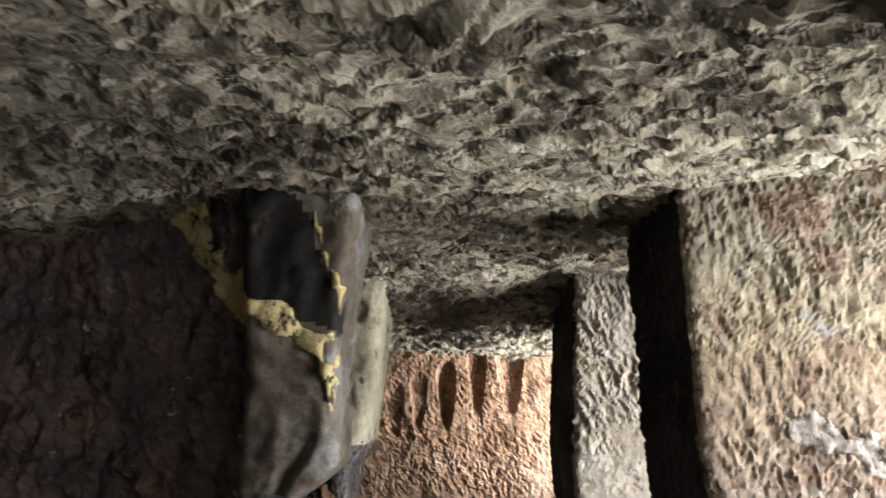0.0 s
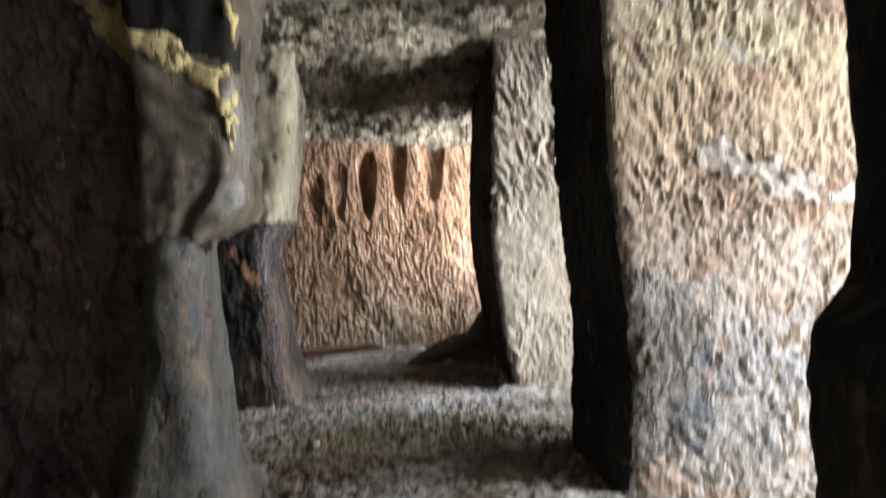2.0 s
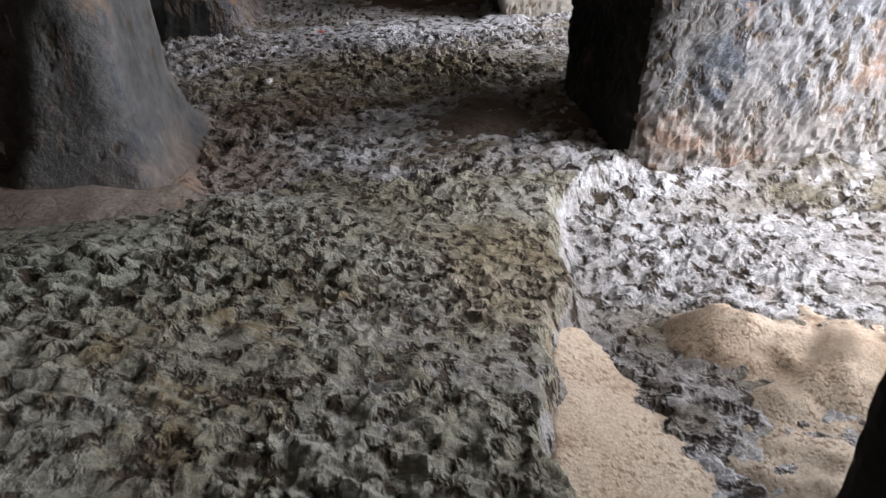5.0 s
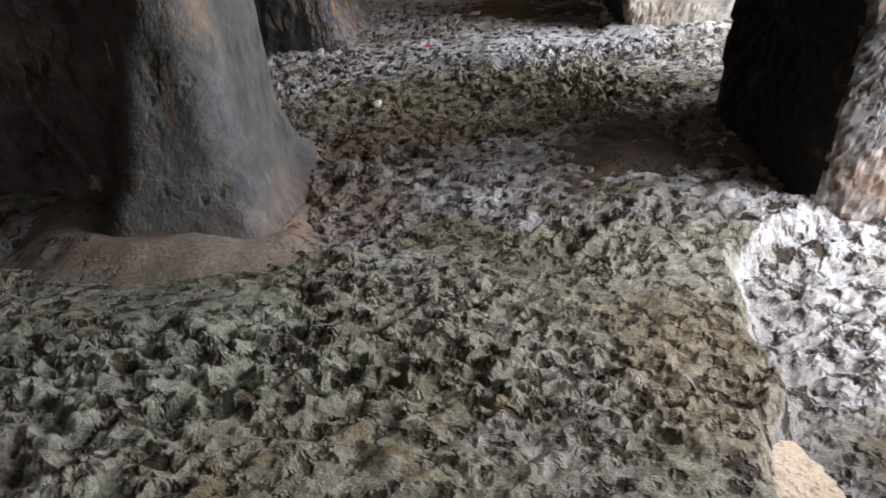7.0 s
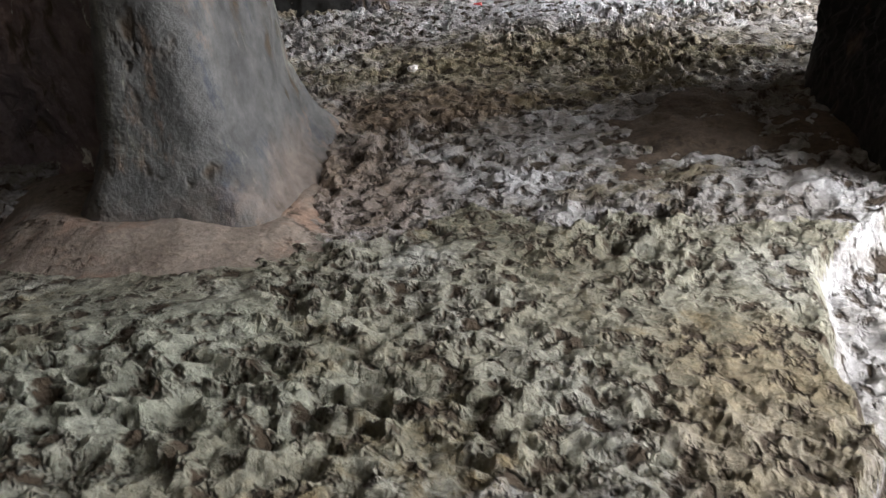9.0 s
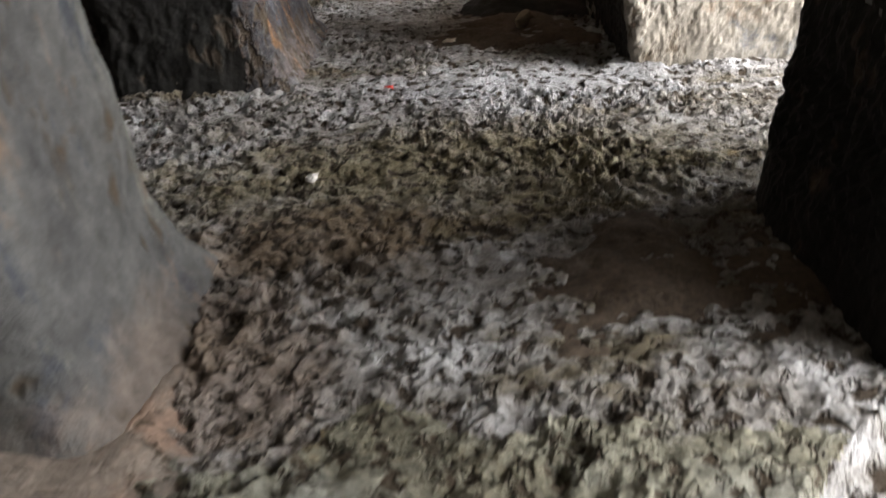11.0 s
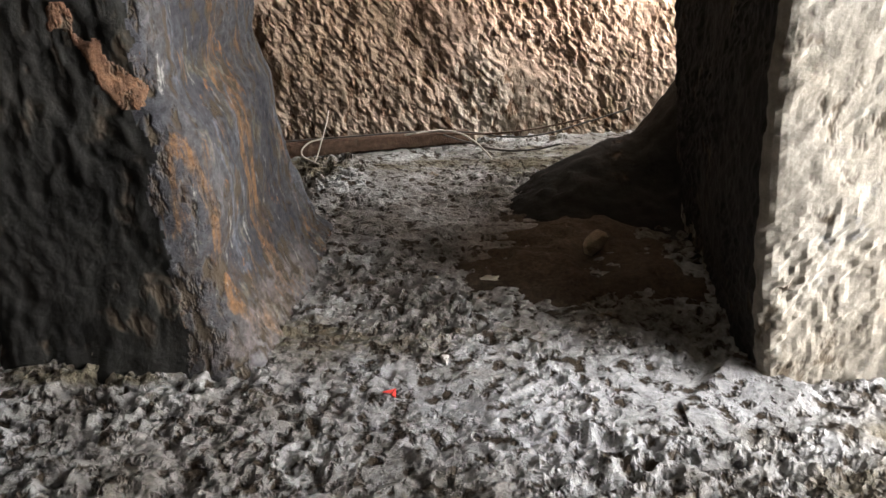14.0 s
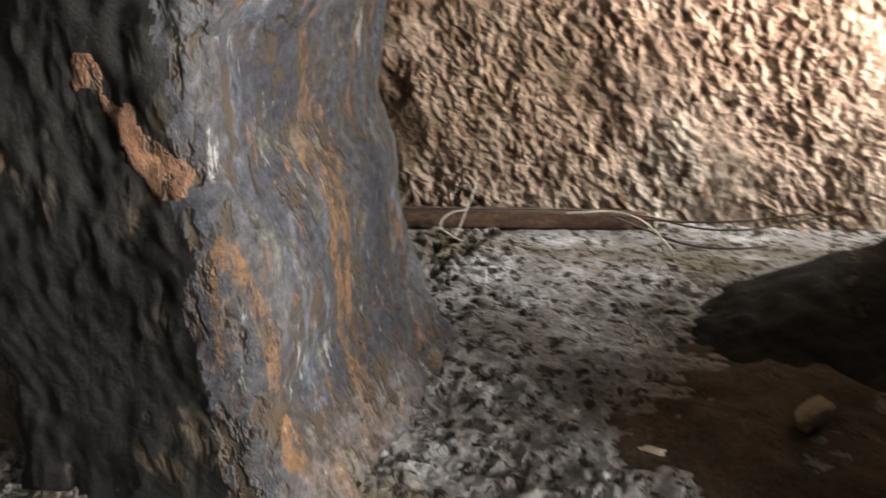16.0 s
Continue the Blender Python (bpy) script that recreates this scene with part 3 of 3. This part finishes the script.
NICHES = [(0.42, 1.97, 0.13, 0.42, 0.14), (0.80, 2.15, 0.13, 0.40, 0.09), (1.22, 2.18, 0.19, 0.45, 0.10), (0.08, 1.9, 0.11, 0.35, 0.03), (-0.2, 1.8, 0.12, 0.35, 0.03)]
wall("wall_end", (4.3, 4.76), (-3.0, 3.08), 0.22, RED_ROCK, 41, "reddish-brown chiselled rock end wall with shallow arched hollows", 0.015, hollows=NICHES, chisel=(0.034, 0.042, 0.05), depth=0.009, rough=0.010, lumps=0.035, tilt=38)
wall("wall_left", (-2.9, 4.5), (-2.9, -8.5), 0.0, DARK_ROCK, 42, "rock wall closing the cave, coloured dark as unlit", 0.06)
# Added behind the walk, out of view, to close the cave off from daylight.
wall("wall_back", (-3.2, -8.4), (4.0, -8.4), 0.0, DARK_ROCK, 43, "rock wall closing the cave, coloured dark as unlit", 0.08)
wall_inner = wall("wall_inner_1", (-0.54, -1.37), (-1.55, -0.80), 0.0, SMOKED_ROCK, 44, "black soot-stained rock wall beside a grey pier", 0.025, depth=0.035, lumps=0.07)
wall("wall_inner_2", (-1.45, -0.87), (-3.0, -0.40), 0.0, SMOKED_ROCK, 47, "black soot-stained rock wall", 0.03, depth=0.035, lumps=0.07)
wall("wall_recess", (-1.1, 1.38), (-3.0, 1.65), 0.0, DARK_ROCK, 45, "black rock wall of the recess", 0.03)


# The front side's shade is put into this shaft's colour.
sooty_shaft.data.materials.append(SOOT_AND_SHADE)
for shaft_face in sooty_shaft.data.polygons:
    if shaft_face.center.y < 1.5 and shaft_face.center.x < -0.52 + 0.07 * noise.noise(shaft_face.center * 4) + 0.03 * noise.noise(shaft_face.center * 16):
        shaft_face.material_index = 1


grey_block.data.materials.append(SOOT_AND_SHADE)
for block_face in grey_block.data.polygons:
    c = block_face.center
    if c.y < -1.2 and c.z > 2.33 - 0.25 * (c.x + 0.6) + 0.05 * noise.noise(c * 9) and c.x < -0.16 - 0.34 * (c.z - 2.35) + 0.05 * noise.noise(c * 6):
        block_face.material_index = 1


# ---- small things ----
def drift(name, x0, x1, y0, y1, height, material, label, category, seed, step=0.02, rough=0.012, level=None):
    """A heap of loose stuff lying on the floor: height(x, y) above it, sunk under the floor at its rim."""
    xs, ys = np.arange(x0, x1, step), np.arange(y0, y1, step)
    X, Y = np.meshgrid(xs, ys)
    x, y = X.ravel(), Y.ravel()
    z = (ground_height(x, y) if level is None else level) + height(x, y)
    p = np.stack([x, y, z], 1)
    p[:, 2] += rough * (0.4 * fractal(p, 0.07, 3, seed) + fractal(p, 0.28, 4, seed + 1))
    return tagged(grid_object(name, p, len(ys), len(xs), material, smooth=True), label, category, kind="stuff")


def lump(x, y, cx, cy, rx, ry, h, turn=0.0):
    c, k = math.cos(radians(turn)), math.sin(radians(turn))
    u, v = (c * (x - cx) + k * (y - cy)) / rx, (c * (y - cy) - k * (x - cx)) / ry
    return (h + 0.05) * np.exp(-(u * u + v * v) * 1.2)


drift("sand_drift", 0.78, 1.75, -3.5, -2.0, lambda x, y: np.clip(0.115 * (1 - (x - 1.08 - 0.24 * (y + 2.3)) / (0.02 + np.clip(-2.12 - y, 0, 2) * 0.45)), -0.05, 0.11) - 0.2 * np.clip(-3.3 - y, 0, 1) - np.clip(1.11 + 0.24 * (y + 2.3) - x, 0, 1) * 1.0, SAND, "smooth buff sand slope against the rock slab", "sand", 61, 0.015, 0.006, -0.16)
drift("sand_heap", 1.35, 2.35, -3.5, -2.15, lambda x, y: -0.05 + lump(x, y, 1.62, -2.50, 0.17, 0.13, 0.10) + lump(x, y, 1.93, -2.72, 0.26, 0.22, 0.065) + lump(x, y, 1.62, -3.1, 0.3, 0.25, 0.02), SAND, "uneven heap of buff sand and earth", "sand", 62, rough=0.04)
drift("dust_drift", -1.35, 0.0, -2.0, -0.35, lambda x, y: -0.05 + lump(x, y, -0.52, -1.58, 0.42, 0.26, 0.075) + lump(x, y, -0.98, -1.5, 0.3, 0.28, 0.04) + lump(x, y, -0.24, -1.25, 0.10, 0.35, 0.012) + lump(x, y, -0.30, -0.62, 0.10, 0.14, 0.03) + lump(x, y, -1.05, -1.15, 0.35, 0.3, 0.05), RED_SAND, "reddish dust piled round the foot of a pier", "dust", 63, rough=0.016)
# Settled dust that also carries the piers' floor shade in its colour.
drift("dust_drift", 0.2, 1.75, 1.45, 3.0, lambda x, y: -0.04 + np.minimum(lump(x, y, 1.10, 2.25, 0.62, 0.55, 0.03, 20), 0.055), SHADED_DUST, "fine brown dust settled behind a pier, its shade put into the colour", "dust", 67, rough=0.028)
drift("dust_drift", 0.2, 1.75, -1.5, 0.1, lambda x, y: -0.04 + np.minimum(lump(x, y, 1.30, -0.80, 0.55, 0.42, 0.03, -10), 0.055), SHADED_DUST, "fine brown dust settled behind a pier, its shade put into the colour", "dust", 68, rough=0.028)


def spur(x, y):
    """A low ridge running from the floor up into the last bay, which it half fills; its unseen part blocks daylight."""
    rise = np.interp(x, [0.55, 0.80, 0.90, 1.10, 1.45, 1.55, 1.70, 2.2], [-0.05, 0.05, 0.14, 0.20, 0.32, 0.42, 0.62, 1.0])
    middle = 3.02 + (x - 0.84) * 0.44
    spread = np.where(y < middle, 0.55 + np.clip(x - 1.62, 0, 1) * 3.0, 0.18 + np.clip(x - 1.65, 0, 1) * 0.2)
    return -0.035 + rise * np.exp(-((y - middle) / spread) ** 2)


# The spur's near-black colour carries the shade on its near slope.
drift("rock_spur", 0.55, 3.2, 1.7, 4.7, spur, SOOT_AND_SHADE, "low rock spur rising into the last bay, coloured dark for its shade", "rock", 64, 0.02, 0.03)


def ledge(x, y):
    """A thin tilted flake of the floor along the foot of the end pier, broken off sharply on the pier's side."""
    along, out = (x - 1.50) * 0.72 - (y - 1.40) * 0.69, -(x - 1.50) * 0.69 - (y - 1.40) * 0.72
    top = 0.055 * np.clip(1 - out / 0.22, 0, 1) * np.clip((out + 0.02) / 0.02, 0, 1)
    return -0.04 + (top + 0.035) * np.clip(along / 0.06, 0, 1) * np.clip((0.48 - along) / 0.15, 0, 1)


drift("rock_ledge", 1.3, 2.0, 0.8, 1.5, ledge, FLOOR_ROCK, "pale tilted flake of rock along a pier's foot", "rock", 65, 0.0125, 0.016)


def on_floor(x, y, lift=0.0):
    p = np.array([[x, y, float(ground_height(np.array([x]), np.array([y]))[0])]])
    p = carve(p, np.array([[0.0, 0.0, 1.0]]), *FLOOR_CUT)
    return (x, y, float(p[0, 2]) + lift)


def stone(name, at, size, material, label, category, seed):
    bm = bmesh.new()
    bmesh.ops.create_icosphere(bm, subdivisions=2, radius=0.5)
    for v in bm.verts:
        d = 1 + 0.7 * noise.noise(v.co * 2.4 + Vector((seed, 0, 0))) + 0.3 * noise.noise(v.co * 6 + Vector((0, seed, 0)))
        v.co = Vector((v.co.x * size[0] * d, v.co.y * size[1] * d, v.co.z * size[2] * d))
    mesh = bpy.data.meshes.new(name)
    bm.to_mesh(mesh)
    mesh.materials.append(material)
    ob = new(name, mesh)
    ob.location = at
    ob.rotation_euler = (0.2 * seed, 0.1, seed)
    return tagged(ob, label, category)


stone("stone_chip", on_floor(0.0, 0.0, 0.014), (0.06, 0.035, 0.035), PALE_ROCK, "small white stone chip lying on the floor", "stone", 1)
stone("stone_chip", on_floor(0.456, 1.333, 0.012), (0.045, 0.03, 0.04), PALE_ROCK, "small cream stone chip lying on the floor", "stone", 2)
stone("stone_chip", on_floor(0.62, 1.93, 0.025), (0.085, 0.03, 0.025), EARTH, "thin buff stone flake lying on the floor", "stone", 3)
stone("rock_lump", on_floor(1.12, 2.23, 0.06), (0.16, 0.12, 0.08), SAND, "fist-sized brown rock lying in the shade", "stone", 4)


def patch(name, source, line, axes, width, material, parent, label, face, seed, lift=0.012):
    """A crust of other rock on the surface of source: the faces near a line given in two axes, raised a little."""
    bm = bmesh.new()
    bm.from_mesh(source.data)
    line = np.array(line, float)
    face = Vector(face).normalized()
    away = []
    for f in bm.faces:
        c = f.calc_center_median()
        q = np.array([c[axes[0]], c[axes[1]]])
        best = 9.0
        for n in range(len(line) - 1):
            d = line[n + 1] - line[n]
            u = min(1, max(0, float((q - line[n]) @ d / (d @ d))))
            best = min(best, float(np.linalg.norm(q - line[n] - u * d)))
        wide = width * (0.5 + 0.7 * noise.noise(c * 7 + Vector((seed, 0, 0))) + 0.2 * noise.noise(c * 22 + Vector((0, seed, 0))))
        if best > wide or f.normal.dot(face) < 0.1:
            away.append(f)
    bmesh.ops.delete(bm, geom=away, context="FACES")
    unseen, islands = set(bm.faces), []
    while unseen:
        queue = [unseen.pop()]
        island = set(queue)
        while queue:
            for e in queue.pop().edges:
                for f in e.link_faces:
                    if f in unseen:
                        unseen.discard(f)
                        island.add(f)
                        queue.append(f)
        islands.append(island)
    largest = max(islands, key=len, default=None)
    bmesh.ops.delete(bm, geom=[f for island in islands if island is not largest for f in island], context="FACES")
    bm.normal_update()
    for f in bm.faces:
        f.smooth = True
    edge_verts = [v for v in bm.verts if v.is_boundary]
    for again in range(9):
        bmesh.ops.smooth_vert(bm, verts=edge_verts, factor=0.5, use_axis_x=True, use_axis_y=True, use_axis_z=True)
    rim = {v for e in bm.edges if e.is_boundary for v in e.verts}
    for v, n in [(v, v.normal.copy()) for v in bm.verts]:
        v.co += n * (-0.006 if v in rim else lift * (0.8 + 0.8 * noise.noise(v.co * 40)))
    mesh = bpy.data.meshes.new(name)
    bm.to_mesh(mesh)
    mesh.materials.clear()
    mesh.materials.append(material)
    return belongs(new(name, mesh), parent, label)


patch("seam", grey_block, [(-0.86, 2.64), (-0.62, 2.33), (-0.40, 2.30), (-0.27, 2.15), (-0.17, 1.90)], (0, 2), 0.13, YELLOW_ROCK, grey_pier, "knobbly yellow mineral seam", (0, -1, 0), 3, 0.02)
patch("seam", wall_inner, [(-1.08, 2.95), (-0.95, 2.76), (-0.80, 2.56), (-0.62, 2.33)], (0, 2), 0.20, YELLOW_ROCK, wall_inner, "knobbly yellow mineral seam", (0, 1, 0), 13, -0.02)
patch("seam", grey_block, [(-0.15, 2.25), (-0.17, 2.45), (-0.24, 2.7), (-0.33, 2.98)], (0, 2), 0.07, YELLOW_ROCK, grey_pier, "narrow yellow mineral seam", (0, -1, 0), 6, 0.015)
patch("crust", sooty_shaft, [(-0.72, 1.27), (-0.64, 1.15), (-0.56, 1.03)], (0, 2), 0.095, ORANGE_ROCK, sooty_pier, "rusty orange crust", (0.2, -1, 0), 4, 0.005)
patch("plaster", middle_pier.children[1], [(2.15, 1.72), (2.35, 1.64), (2.55, 1.56), (2.9, 1.46)], (0, 2), 0.16, PLASTER, middle_pier, "pinkish-white plaster remnant", (0, -1, 0), 11, 0.012)


def plank():
    """An old squared timber lying along the foot of the end wall."""
    ob = thing("timber_beam", "dark old timber beam lying along the wall foot", "timber", (-0.1, 3.6, 0.0))
    a, b = Vector((-0.95, 3.42, 0.0)), Vector((0.47, 3.80, 0.0))
    way = (b - a).normalized()
    back = Vector((-way.y, way.x, 0))
    section = [(0, 0.0), (0.0, 0.012), (0.006, 0.085), (0.015, 0.095), (0.09, 0.098), (0.1, 0.09), (0.1, 0.0)]
    count = 70
    rows = []
    for n in range(count):
        c = a + (b - a) * n / (count - 1)
        for u, v in section:
            j = 0.006 * noise.noise(Vector((n * 0.35, u * 60, v * 60))) + 0.004 * noise.noise(Vector((n * 1.3, u * 90, v * 90)))
            rows.append(c + back * (u + j) + Vector((0, 0, v * (1 - 0.2 * n / count) + j + 0.008)))
    p = np.array([list(v) for v in rows])
    belongs(grid_object("beam", p, count, len(section), TIMBER, True, True), ob)
    end = bmesh.new()
    end.faces.new([end.verts.new(p[(count - 1) * len(section) + m]) for m in range(len(section))])
    mesh = bpy.data.meshes.new("end_grain")
    end.to_mesh(mesh)
    mesh.materials.append(TIMBER)
    belongs(new("end_grain", mesh), ob, "sawn end of the beam")


plank()


def strand(name, points, radius, material, label, category, group=""):
    """A wire or twig: a thin round curve through points."""
    data = bpy.data.curves.new(name, "CURVE")
    data.dimensions, data.bevel_depth, data.bevel_resolution, data.resolution_u = "3D", radius, 2, 6
    line = data.splines.new("BEZIER")
    line.bezier_points.add(len(points) - 1)
    for q, c in zip(line.bezier_points, points):
        q.co, q.handle_left_type, q.handle_right_type = c, "AUTO", "AUTO"
    data.materials.append(material)
    return tagged(new(name, data), label, category, group)


strand("wire", [(-0.9, 3.46, 0.115), (-0.3, 3.60, 0.12), (0.2, 3.72, 0.115), (0.47, 3.75, 0.10), (0.72, 3.70, 0.085), (0.95, 3.68, 0.11), (1.2, 3.72, 0.17), (1.5, 3.75, 0.26)], 0.006, WIRE, "thin dark wire trailing over a timber beam", "wire", "loose wires")
strand("wire", [(0.30, 3.70, 0.10), (0.48, 3.68, 0.05), (0.68, 3.60, 0.03), (0.9, 3.55, 0.055), (1.05, 3.52, 0.10)], 0.006, WIRE, "thin dark wire lying on the wall foot", "wire", "loose wires")
strand("twig", [(-0.42, 3.58, 0.30), (-0.44, 3.52, 0.20), (-0.46, 3.47, 0.13), (-0.48, 3.42, 0.06), (-0.50, 3.38, 0.012)], 0.004, TWIG, "thin pale twig leaning over a timber beam", "twig", "twigs on the beam")
strand("twig", [(-0.46, 3.50, 0.14), (-0.55, 3.45, 0.12), (-0.58, 3.41, 0.07), (-0.52, 3.39, 0.03), (-0.44, 3.36, 0.012)], 0.005, TWIG, "curled pale twig hanging over a timber beam", "twig", "twigs on the beam")
strand("twig", [(0.28, 3.70, 0.13), (0.40, 3.68, 0.12), (0.50, 3.64, 0.08), (0.58, 3.57, 0.03), (0.62, 3.50, 0.01)], 0.006, TWIG, "forked pale twig at the end of a timber beam", "twig", "twigs on the beam")
strand("twig", [(0.05, 3.66, 0.11), (0.18, 3.68, 0.125), (0.30, 3.71, 0.13)], 0.005, TWIG, "short pale twig on a timber beam", "twig", "twigs on the beam")
strand("stick", [(0.25, 3.70, 0.105), (0.60, 3.72, 0.10), (0.90, 3.73, 0.13), (1.24, 3.75, 0.20)], 0.006, TIMBER, "thin brown stick lying from a beam against the wall", "stick")


def scrap():
    bm = bmesh.new()
    outline = [(-0.025, 0.012), (0.022, 0.016), (0.026, -0.022), (0.012, -0.02), (0.008, 0.002), (-0.022, -0.002)]
    low = [bm.verts.new((x, y, 0.0 + 0.01 * n % 0.02)) for n, (x, y) in enumerate(outline)]
    face = bm.faces.new(low)
    lifted = bmesh.ops.extrude_face_region(bm, geom=[face])
    bmesh.ops.translate(bm, vec=(0, 0, 0.003), verts=[g for g in lifted["geom"] if isinstance(g, bmesh.types.BMVert)])
    mesh = bpy.data.meshes.new("plastic_scrap")
    bm.to_mesh(mesh)
    mesh.materials.append(RED_PLASTIC)
    ob = new("plastic_scrap", mesh)
    ob.location = on_floor(0.269, 1.114, 0.012)
    tagged(ob, "torn scrap of bright red plastic on the floor", "litter")


scrap()
